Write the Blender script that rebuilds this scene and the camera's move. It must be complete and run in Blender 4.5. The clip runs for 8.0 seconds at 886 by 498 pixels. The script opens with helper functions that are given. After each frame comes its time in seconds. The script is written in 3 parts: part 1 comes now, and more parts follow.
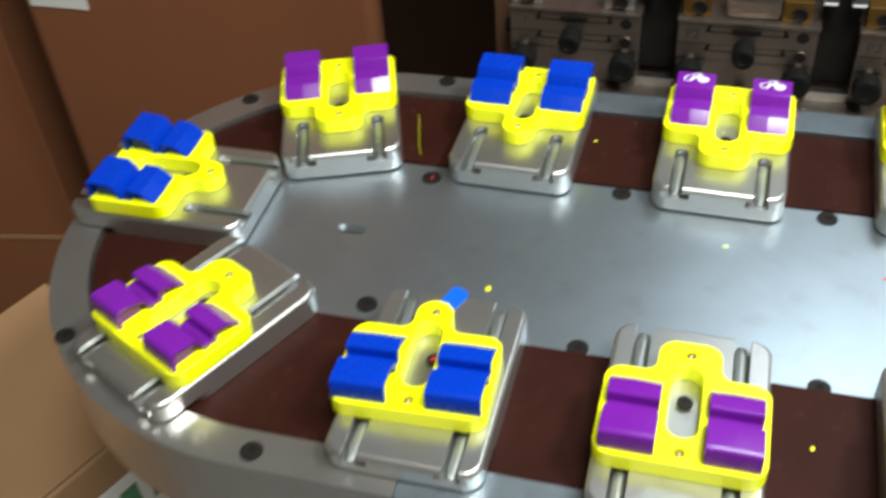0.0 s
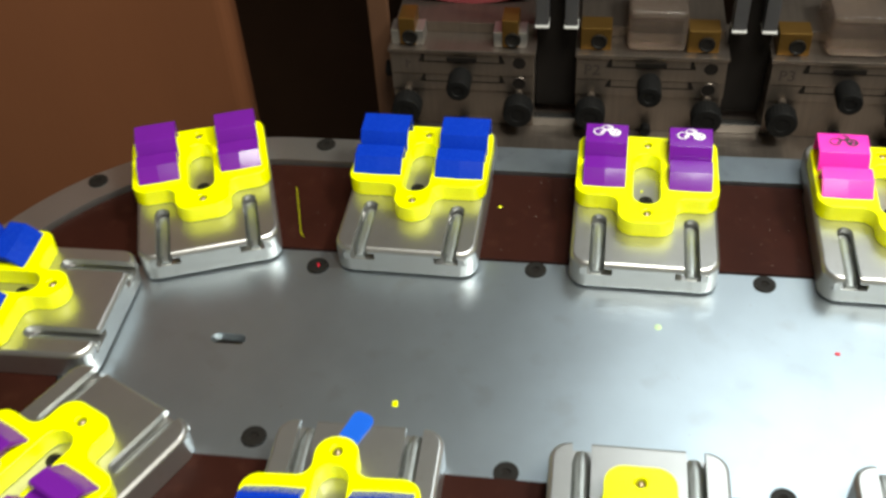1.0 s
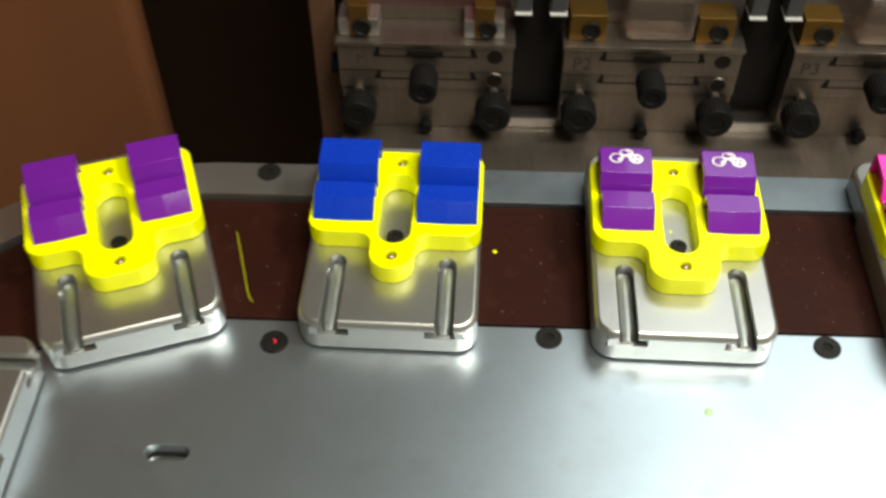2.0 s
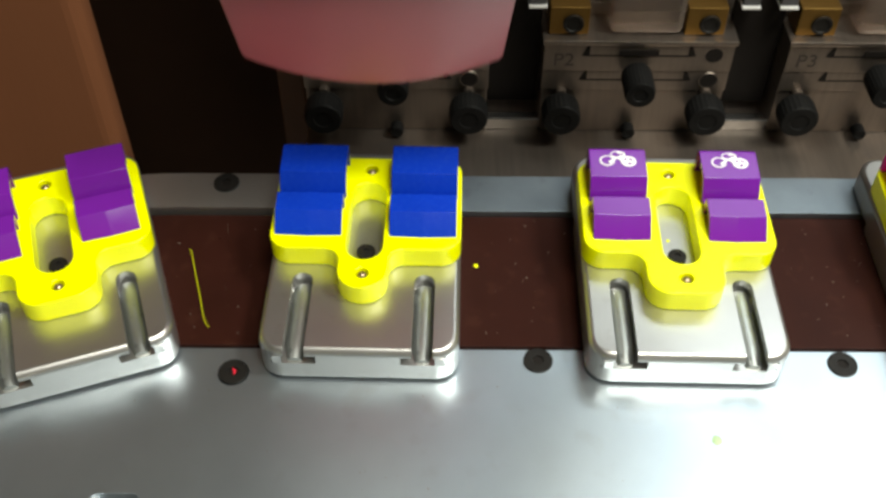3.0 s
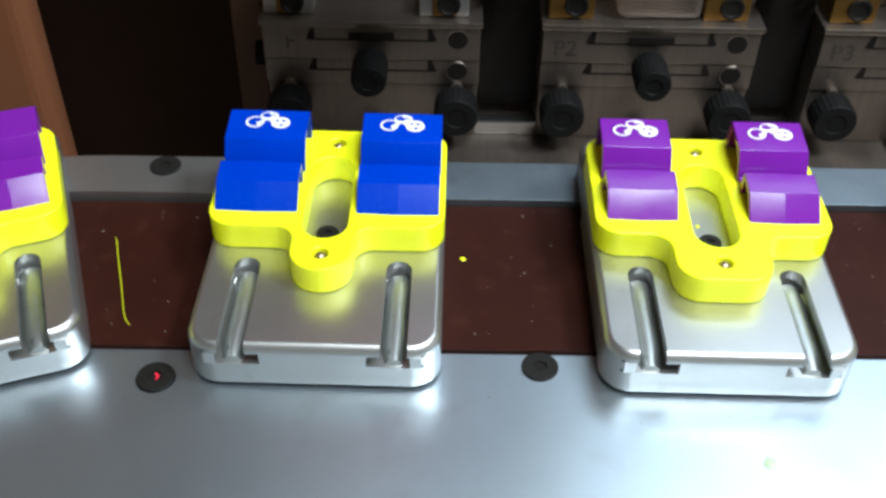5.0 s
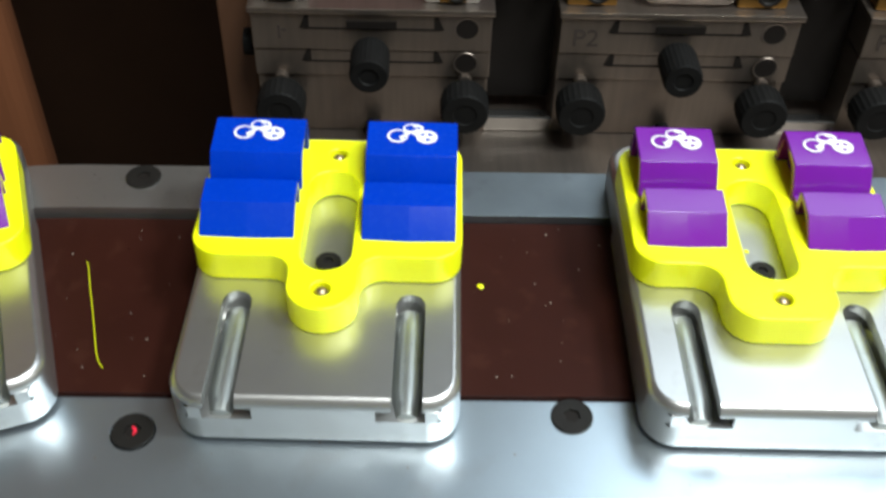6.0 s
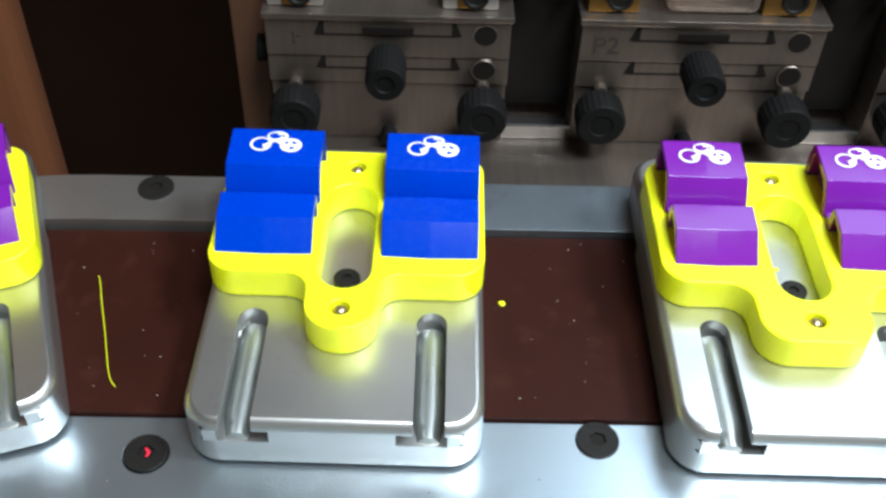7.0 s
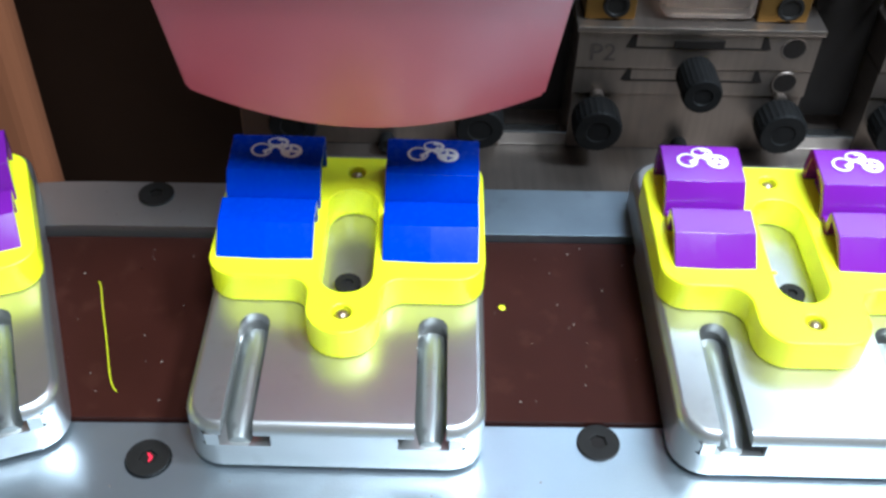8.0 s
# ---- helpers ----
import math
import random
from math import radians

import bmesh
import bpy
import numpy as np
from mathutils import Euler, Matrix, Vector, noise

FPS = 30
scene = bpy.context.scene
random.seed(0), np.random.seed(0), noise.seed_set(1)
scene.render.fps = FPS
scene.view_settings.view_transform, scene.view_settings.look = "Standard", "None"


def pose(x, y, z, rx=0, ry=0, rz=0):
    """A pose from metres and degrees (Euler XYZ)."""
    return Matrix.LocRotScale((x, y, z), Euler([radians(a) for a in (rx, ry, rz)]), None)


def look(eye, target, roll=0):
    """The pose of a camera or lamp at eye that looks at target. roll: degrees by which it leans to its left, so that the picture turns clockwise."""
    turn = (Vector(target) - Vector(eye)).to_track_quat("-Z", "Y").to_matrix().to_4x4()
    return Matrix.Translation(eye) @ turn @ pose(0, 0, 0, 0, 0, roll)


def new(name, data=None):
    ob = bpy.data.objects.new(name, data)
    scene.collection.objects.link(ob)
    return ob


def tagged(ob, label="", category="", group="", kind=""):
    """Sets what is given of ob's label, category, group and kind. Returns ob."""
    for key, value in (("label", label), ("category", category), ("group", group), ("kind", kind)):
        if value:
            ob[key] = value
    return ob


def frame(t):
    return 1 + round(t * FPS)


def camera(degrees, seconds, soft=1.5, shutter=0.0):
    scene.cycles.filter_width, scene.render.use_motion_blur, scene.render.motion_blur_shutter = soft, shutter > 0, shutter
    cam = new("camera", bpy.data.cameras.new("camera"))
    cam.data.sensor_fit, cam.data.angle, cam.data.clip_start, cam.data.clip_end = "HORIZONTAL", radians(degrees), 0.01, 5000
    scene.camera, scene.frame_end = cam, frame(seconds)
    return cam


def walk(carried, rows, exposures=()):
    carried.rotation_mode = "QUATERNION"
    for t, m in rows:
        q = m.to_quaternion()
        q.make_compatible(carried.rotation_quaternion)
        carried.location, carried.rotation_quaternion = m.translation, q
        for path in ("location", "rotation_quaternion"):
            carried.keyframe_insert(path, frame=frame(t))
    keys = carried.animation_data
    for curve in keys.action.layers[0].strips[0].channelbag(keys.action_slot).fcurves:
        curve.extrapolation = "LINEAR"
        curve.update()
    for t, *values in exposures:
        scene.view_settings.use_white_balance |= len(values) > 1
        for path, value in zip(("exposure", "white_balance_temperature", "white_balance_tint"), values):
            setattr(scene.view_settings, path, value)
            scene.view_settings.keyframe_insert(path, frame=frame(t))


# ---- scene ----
cam = camera(46.1, 8.0, soft=2.8, shutter=0.7)
PATH = [
    (0, (0.155, -0.502, 0.42), (-0.319, 0.905, -0.92), -5.0),
    (0.5, (0.147, -0.457, 0.419), (-0.219, 0.982, -0.921), -4.6),
    (1, (0.127, -0.402, 0.406), (-0.133, 1.033, -0.963), -3.9),
    (1.5, (0.091, -0.341, 0.391), (-0.088, 1.041, -1.044), -2.6),
    (2, (0.068, -0.276, 0.37), (0.013, 1.074, -1.104), -0.2),
    (2.2, (0.065, -0.262, 0.362), (0.042, 1.068, -1.131), 0.1),
    (3.3, (0.065, -0.239, 0.325), (0.071, 1.121, -1.141), 0.6),
    (3.5, (0.066, -0.236, 0.31), (0.078, 1.119, -1.16), 0.9),
    (4, (0.066, -0.226, 0.287), (0.063, 1.224, -1.091), 0.6),
    (4.5, (0.067, -0.22, 0.274), (0.065, 1.286, -1.042), 0.6),
    (4.7, (0.07, -0.22, 0.264), (0.074, 1.282, -1.056), 0.8),
    (5.8, (0.061, -0.181, 0.237), (0.104, 1.298, -1.108), 2.1),
    (6, (0.06, -0.171, 0.237), (0.103, 1.281, -1.138), 1.9),
    (6.5, (0.057, -0.164, 0.236), (0.083, 1.288, -1.138), 1.6),
    (7, (0.055, -0.161, 0.235), (0.09, 1.288, -1.143), 2.0),
    (7.5, (0.055, -0.161, 0.236), (0.096, 1.293, -1.136), 2.1),
    (8, (0.053, -0.163, 0.235), (0.1, 1.298, -1.13), 2.1),
]
walk(cam, [(t, look(eye, target, roll)) for t, eye, target, roll in PATH],
     [(0.0, -0.08, 6500, 10), (1.0, -0.28, 7000, 10), (2.0, -0.44, 7400, 10), (3.5, -0.28, 6950, 10), (4.0, -0.30, 6850, 10), (4.7, -0.08, 5800, 10), (6.0, -0.17, 6250, 10), (7.0, 0.08, 5850, 10), (7.4, 0.20, 5650, 10), (8.0, 0.40, 5330, 10)])

# ---- world and lamps ----
world = bpy.data.worlds.new("world")
scene.world = world
world.use_nodes = True
world.node_tree.nodes["Background"].inputs[0].default_value = (0.55, 0.62, 0.75, 1)
world.node_tree.nodes["Background"].inputs[1].default_value = 0.15


def area_lamp(name, at, target, wide, deep, watts, colour):
    data = bpy.data.lights.new(name, "AREA")
    data.shape, data.size, data.size_y, data.energy, data.color = "RECTANGLE", wide, deep, watts, colour
    ob = new(name, data)
    ob.matrix_world = look(at, target)
    return ob


LAMPS = [
    ("ceiling_lamp_near", (0.45, -0.62, 1.66), (0.45, -0.62, 0), 0.50, 0.55, 36, (0.97, 1.0, 0.95)),
    ("ceiling_lamp_side", (1.15, -0.25, 1.66), (1.15, -0.25, 0), 0.40, 0.45, 46, (0.97, 1.0, 0.95)),
    ("ceiling_lamp_back", (1.05, 1.20, 1.66), (1.05, 1.20, 0), 1.7, 1.4, 30, (0.80, 0.93, 1.0)),
]
for row in LAMPS:
    area_lamp(*row)


# ---- materials ----
def material(name, colour, rough=0.5, metal=0.0, spread=0.06, scale=60.0, bump=0.0, bump_scale=400.0,
             rough_spread=0.1, stretch=(1, 1, 1), coat=0.0, stain=None, spec=0.5):
    m = bpy.data.materials.new(name)
    m.use_nodes = True
    n, l = m.node_tree.nodes, m.node_tree.links
    b = n["Principled BSDF"]
    b.inputs["Metallic"].default_value = metal
    b.inputs["Coat Weight"].default_value = coat
    b.inputs["Coat Roughness"].default_value = 0.12
    b.inputs["Specular IOR Level"].default_value = spec
    co, mp = n.new("ShaderNodeTexCoord"), n.new("ShaderNodeMapping")
    mp.inputs["Scale"].default_value = stretch
    l.new(co.outputs["Object"], mp.inputs[0])
    big, fine = n.new("ShaderNodeTexNoise"), n.new("ShaderNodeTexNoise")
    big.inputs["Scale"].default_value, big.inputs["Detail"].default_value = scale, 5
    fine.inputs["Scale"].default_value, fine.inputs["Detail"].default_value = bump_scale, 3
    l.new(mp.outputs[0], big.inputs[0])
    l.new(mp.outputs[0], fine.inputs[0])
    mix = n.new("ShaderNodeMix")
    mix.data_type = "RGBA"
    lo = [max(0, c * (1 - 2 * spread)) for c in colour]
    hi = [c * (1 + 2 * spread) for c in colour]
    mix.inputs[6].default_value, mix.inputs[7].default_value = (*lo, 1), (*hi, 1)
    l.new(big.outputs[0], mix.inputs[0])
    out = mix.outputs[2]
    if stain:
        spots = n.new("ShaderNodeTexNoise")
        spots.inputs["Scale"].default_value, spots.inputs["Detail"].default_value = stain[1], 6
        l.new(co.outputs["Object"], spots.inputs[0])
        ramp = n.new("ShaderNodeValToRGB")
        ramp.color_ramp.elements[0].position, ramp.color_ramp.elements[1].position = stain[2], stain[2] + 0.12
        l.new(spots.outputs[0], ramp.inputs[0])
        mul = n.new("ShaderNodeMath")
        mul.operation = "MULTIPLY"
        mul.inputs[1].default_value = stain[3]
        l.new(ramp.outputs[0], mul.inputs[0])
        mix2 = n.new("ShaderNodeMix")
        mix2.data_type = "RGBA"
        l.new(mul.outputs[0], mix2.inputs[0])
        l.new(out, mix2.inputs[6])
        mix2.inputs[7].default_value = (*stain[0], 1)
        out = mix2.outputs[2]
    l.new(out, b.inputs["Base Color"])
    r = n.new("ShaderNodeMapRange")
    r.inputs[3].default_value, r.inputs[4].default_value = max(0.02, rough - rough_spread), min(1, rough + rough_spread)
    l.new(fine.outputs[0], r.inputs[0])
    l.new(r.outputs[0], b.inputs["Roughness"])
    if bump:
        bp = n.new("ShaderNodeBump")
        bp.inputs["Strength"].default_value, bp.inputs["Distance"].default_value = bump, 0.0004
        l.new(fine.outputs[0], bp.inputs["Height"])
        l.new(bp.outputs[0], b.inputs["Normal"])
    return m


STEEL = material("zinc_steel_sheet", (0.53, 0.61, 0.67), 0.33, 0.95, 0.07, 25, 0.16, 1500, 0.08, stain=((0.45, 0.49, 0.52), 45, 0.58, 0.4))
RING = material("milled_aluminium_ring", (0.50, 0.49, 0.475), 0.31, 0.9, 0.06, 40, 0.1, 700, 0.08, stain=((0.4, 0.38, 0.34), 60, 0.62, 0.4))
RAIL = material("grained_zinc_rail", (0.30, 0.355, 0.40), 0.40, 0.95, 0.10, 60, 0.25, 1300, 0.10, stain=((0.20, 0.23, 0.26), 90, 0.58, 0.5))
ALU = material("blasted_aluminium", (0.57, 0.568, 0.557), 0.32, 0.92, 0.04, 60, 0.03, 1500, 0.05, (1, 1, 1), stain=((0.47, 0.46, 0.44), 130, 0.60, 0.4))
# base colour darkened for the shade over the units at the back
ALU_DARK = material("machined_steel_in_shade", (0.225, 0.190, 0.163), 0.38, 0.9, 0.10, 30, 0.12, 600, 0.10, (12, 1, 1), stain=((0.18, 0.16, 0.15), 45, 0.58, 0.5))
CHROME = material("bright_steel", (0.72, 0.72, 0.71), 0.22, 1.0, 0.04, 80, 0.05, 800, 0.06)
ROD = material("worn_slot_steel", (0.50, 0.53, 0.52), 0.42, 0.95, 0.10, 120, 0.1, 500, 0.10, (1, 0.3, 1), stain=((0.2, 0.2, 0.2), 260, 0.60, 0.6))
OXIDE = material("black_oxide_steel", (0.012, 0.011, 0.010), 0.45, 0.0, 0.15, 200, 0.1, 900, 0.1, spec=0.2)
RUBBER = material("black_knob_plastic", (0.009, 0.009, 0.009), 0.5, 0.0, 0.2, 150, 0.1, 600, 0.1, spec=0.07)
BELT = material("brown_phenolic_sheet", (0.025, 0.0064, 0.0040), 0.5, 0.0, 0.14, 35, 0.14, 1400, 0.10, stain=((0.040, 0.013, 0.008), 110, 0.58, 0.5), spec=0.11)
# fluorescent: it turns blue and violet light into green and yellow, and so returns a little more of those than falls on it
# base colour above 1 puts this extra glow into the colour
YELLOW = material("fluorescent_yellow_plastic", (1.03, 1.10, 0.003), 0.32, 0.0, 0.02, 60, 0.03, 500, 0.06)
BLUE = material("blue_plastic", (0.001, 0.034, 0.42), 0.27, 0.0, 0.05, 60, 0.03, 400, 0.05, spec=0.16)
PURPLE = material("purple_plastic", (0.150, 0.012, 0.29), 0.16, 0.0, 0.05, 60, 0.03, 400, 0.04, spec=0.45)
PINK = material("magenta_plastic", (0.84, 0.03, 0.42), 0.24, 0.0, 0.05, 60, 0.03, 400, 0.05, spec=0.4)
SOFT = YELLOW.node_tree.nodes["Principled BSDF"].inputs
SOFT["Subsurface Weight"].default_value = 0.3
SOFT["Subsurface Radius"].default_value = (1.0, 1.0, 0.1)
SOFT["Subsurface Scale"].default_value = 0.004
INK = material("white_ink", (0.86, 0.86, 0.86), 0.45, 0.0, 0.02, 200)
TAPE = material("azure_tape", (0.002, 0.105, 0.62), 0.4, 0.0, 0.04, 80, 0.03, 400, 0.05)
PIN = material("dull_brass_pin", (0.40, 0.31, 0.20), 0.34, 0.9, 0.1, 200)
PALE = material("pale_green_plastic", (0.45, 0.62, 0.35), 0.5, 0.0, 0.05, 200)
DUST = material("pale_dust", (0.30, 0.24, 0.20), 0.8, 0.0, 0.2, 900)
INK_BLACK = material("black_ink", (0.02, 0.02, 0.02), 0.45, 0.0, 0.02, 200)
FADED = material("faded_marker_ink", (0.075, 0.062, 0.055), 0.5, 0.5, 0.25, 300)
SILICONE = material("pink_silicone", (0.37, 0.058, 0.078), 0.34, 0.0, 0.05, 45, 0.05, 300, 0.06)
CREAM = material("cream_board", (0.80, 0.74, 0.60), 0.5, 0.0, 0.04, 40)
WHITE_ALU = material("clear_anodised_block", (0.80, 0.81, 0.80), 0.4, 0.35, 0.03, 60, 0.05, 500)
BRASS = material("brass_nut", (0.30, 0.17, 0.045), 0.35, 0.9, 0.08, 90, 0.05, 500)
CARD = material("brown_cardboard", (0.228, 0.080, 0.030), 0.75, 0.0, 0.06, 9, 0.15, 260, 0.08, (1, 1, 0.15), stain=((0.24, 0.10, 0.04), 5, 0.6, 0.5))
CARD_LIGHT = material("light_cardboard", (0.33, 0.19, 0.092), 0.75, 0.0, 0.05, 9, 0.15, 260, 0.08)
PAPER = material("white_paper", (0.78, 0.78, 0.76), 0.7, 0.0, 0.03, 30)
GREEN_INK = material("green_ink", (0.08, 0.25, 0.12), 0.6)
BLUE_INK = material("blue_ink", (0.08, 0.12, 0.45), 0.6)
# black paint, and the shade inside slots and screw holes
BLACK = material("black_paint_and_shade", (0.011, 0.009, 0.008), 0.60, 0.0, 0.2, 30, spec=0.14)
BOARD = material("dark_brown_board", (0.11, 0.05, 0.025), 0.6, 0.0, 0.1, 20)
# flat dark brown for the unlit space behind the holders and for unseen blocks
SHADE = material("dark_brown_stand_in", (0.046, 0.023, 0.0130), 0.60, 0.0, 0.15, 8, spec=0.25)
GREY = material("dark_grey_machine_paint", (0.07, 0.07, 0.075), 0.45, 0.2, 0.1, 30)
RED = material("red_ink_smear", (0.75, 0.02, 0.05), 0.4)
WALL = material("room_wall_paint", (0.42, 0.38, 0.33), 0.8, 0.0, 0.05, 2)
FLOOR = material("grey_concrete", (0.22, 0.21, 0.20), 0.7, 0.0, 0.12, 3, 0.2, 60)
ACRYLIC = material("smoky_clear_plastic", (0.62, 0.50, 0.42), 0.12, 0.0, 0.08, 30)
ACRYLIC.node_tree.nodes["Principled BSDF"].inputs["Transmission Weight"].default_value = 0.92


# ---- mesh helpers ----
def shape(loops, z0, z1, bevel=0.0, steps=1):
    """A bmesh of flat closed outlines (the first outer, the others holes) raised from z0 to z1, with rounded rims."""
    cu = bpy.data.curves.new("outline", "CURVE")
    cu.dimensions, cu.fill_mode = "2D", "BOTH"
    for loop in loops:
        sp = cu.splines.new("POLY")
        sp.points.add(len(loop) - 1)
        for p, (x, y) in zip(sp.points, loop):
            p.co = (x, y, 0, 1)
        sp.use_cyclic_u = True
    cu.extrude = max(1e-6, (z1 - z0) / 2 - bevel)
    cu.bevel_depth, cu.bevel_resolution, cu.offset = bevel, steps, -bevel
    ob = bpy.data.objects.new("outline", cu)
    me = bpy.data.meshes.new_from_object(ob)
    bm = bmesh.new()
    bm.from_mesh(me)
    bmesh.ops.remove_doubles(bm, verts=bm.verts, dist=1e-6)
    bmesh.ops.recalc_face_normals(bm, faces=bm.faces)
    bmesh.ops.translate(bm, verts=bm.verts, vec=(0, 0, (z0 + z1) / 2))
    bpy.data.objects.remove(ob)
    bpy.data.curves.remove(cu)
    bpy.data.meshes.remove(me)
    return bm


def join(*bms):
    """One bmesh out of several."""
    out = bms[0]
    for b in bms[1:]:
        me = bpy.data.meshes.new("t")
        b.to_mesh(me)
        out.from_mesh(me)
        bpy.data.meshes.remove(me)
        b.free()
    return out


def moved(bm, m):
    bmesh.ops.transform(bm, matrix=m, verts=bm.verts)
    return bm


def box(x0, x1, y0, y1, z0, z1, bevel=0.0, steps=2):
    bm = bmesh.new()
    bmesh.ops.create_cube(bm, size=1)
    for v in bm.verts:
        v.co = ((x0 + x1) / 2 + v.co.x * (x1 - x0), (y0 + y1) / 2 + v.co.y * (y1 - y0), (z0 + z1) / 2 + v.co.z * (z1 - z0))
    if bevel:
        bmesh.ops.bevel(bm, geom=bm.edges[:], offset=bevel, segments=steps, affect="EDGES", profile=0.5)
    return bm


def lathe(profile, n=28, m=None):
    """A turned solid about z from (radius, height) pairs."""
    bm = bmesh.new()
    rings = []
    for r, z in profile:
        if r < 1e-7:
            rings.append([bm.verts.new((0, 0, z))])
        else:
            rings.append([bm.verts.new((r * math.cos(2 * math.pi * i / n), r * math.sin(2 * math.pi * i / n), z)) for i in range(n)])
    for a, b in zip(rings, rings[1:]):
        for i in range(n):
            j = (i + 1) % n
            if len(a) == 1 and len(b) > 1:
                bm.faces.new((a[0], b[i], b[j]))
            elif len(b) == 1 and len(a) > 1:
                bm.faces.new((a[i], b[0], a[j]))
            elif len(a) > 1:
                bm.faces.new((a[i], b[i], b[j], a[j]))
    bmesh.ops.recalc_face_normals(bm, faces=bm.faces)
    return moved(bm, m) if m else bm


def circle(x, y, r, n=24, turn=0.0):
    return [(x + r * math.cos(turn + 2 * math.pi * i / n), y + r * math.sin(turn + 2 * math.pi * i / n)) for i in range(n)]


def arc(x, y, r, a0, a1, n=6):
    return [(x + r * math.cos(radians(a0 + (a1 - a0) * i / n)), y + r * math.sin(radians(a0 + (a1 - a0) * i / n))) for i in range(n + 1)]


def weighted(bm, limit=38, flat=6e-5):
    """Corner normals weighted by area, so that flat faces stay flat beside their rounded rims."""
    bm.normal_update()
    least = math.cos(radians(limit))
    out = []
    for f in bm.faces:
        f.smooth = True
        for v in f.verts:
            n = Vector()
            level = [g.normal for g in v.link_faces if abs(g.normal.z) > 0.99999 and g.normal.dot(f.normal) > least]
            if level:
                out.append(level[0].copy())
                continue
            for g in v.link_faces:
                if g is f or g.normal.dot(f.normal) > (least if f.calc_area() < flat or g.calc_area() < flat else 0.9999):
                    n += g.normal * g.calc_area()
            out.append(n.normalized() if n.length > 0 else f.normal.copy())
    return out


def part(name, bm, mat, parent=None, label=""):
    me = bpy.data.meshes.new(name)
    normals = weighted(bm)
    bm.to_mesh(me)
    bm.free()
    me.normals_split_custom_set(normals)
    me.materials.append(mat)
    ob = new(name, me)
    if parent:
        ob.parent = parent
    if label:
        tagged(ob, label)
    return ob


def thing(name, label, category, m=None, group="", kind=""):
    ob = new(name)
    ob.empty_display_size = 0.02
    if m:
        ob.matrix_basis = m
    return tagged(ob, label, category, group, kind)


MM = 0.001

# ---- room ----
def room():
    def plain(name, b, mat, label):
        tagged(part(name, b, mat), label, name.split("_")[0], kind="structure")
    plain("floor", box(-2.6, 2.6, -2.6, 2.6, -0.95, -0.9), FLOOR, "grey concrete workshop floor")
    plain("ceiling", box(-2.6, 2.6, -2.6, 2.6, 1.7, 1.75), WALL, "pale painted workshop ceiling")
    plain("wall_north", box(-2.6, 2.6, 2.6, 2.65, -0.95, 1.75), WALL, "dim painted workshop wall")
    plain("wall_south", box(-2.6, 2.6, -2.65, -2.6, -0.95, 1.75), WALL, "dim painted workshop wall")
    plain("wall_west", box(-2.65, -2.6, -2.65, 2.65, -0.95, 1.75), WALL, "dim painted workshop wall")
    plain("wall_east", box(2.6, 2.65, -2.65, 2.65, -0.95, 1.75), WALL, "dim painted workshop wall")


room()

# ---- carousel table ----
CY, CX, FAR = -0.0622, -0.0560, 0.62


def stadium(r, n=40, cx=CX, cy=CY):
    return arc(cx, cy, r, 90, 270, n) + arc(FAR, cy, r, -90, 90, n)


def rounded_slot(x, y, half, r, n=8):
    return arc(x + half, y, r, -90, 90, n) + arc(x - half, y, r, 90, 270, n)


def flat_screw(r=6.0 * MM):
    """A countersunk socket screw, nearly flush, with a hexagonal hole."""
    head = shape([circle(0, 0, r, 32), circle(0, 0, r * 0.40, 6)], -1.0 * MM, 0.9 * MM, 0.3 * MM)
    return head


def socket(r=6.0 * MM):
    """A shallow disc in a screw's hexagonal hole, black to stand in for the shade down there."""
    return lathe([(0, 0.25 * MM), (r * 0.14, 0.12 * MM), (r * 0.46, 0.12 * MM)], 12)


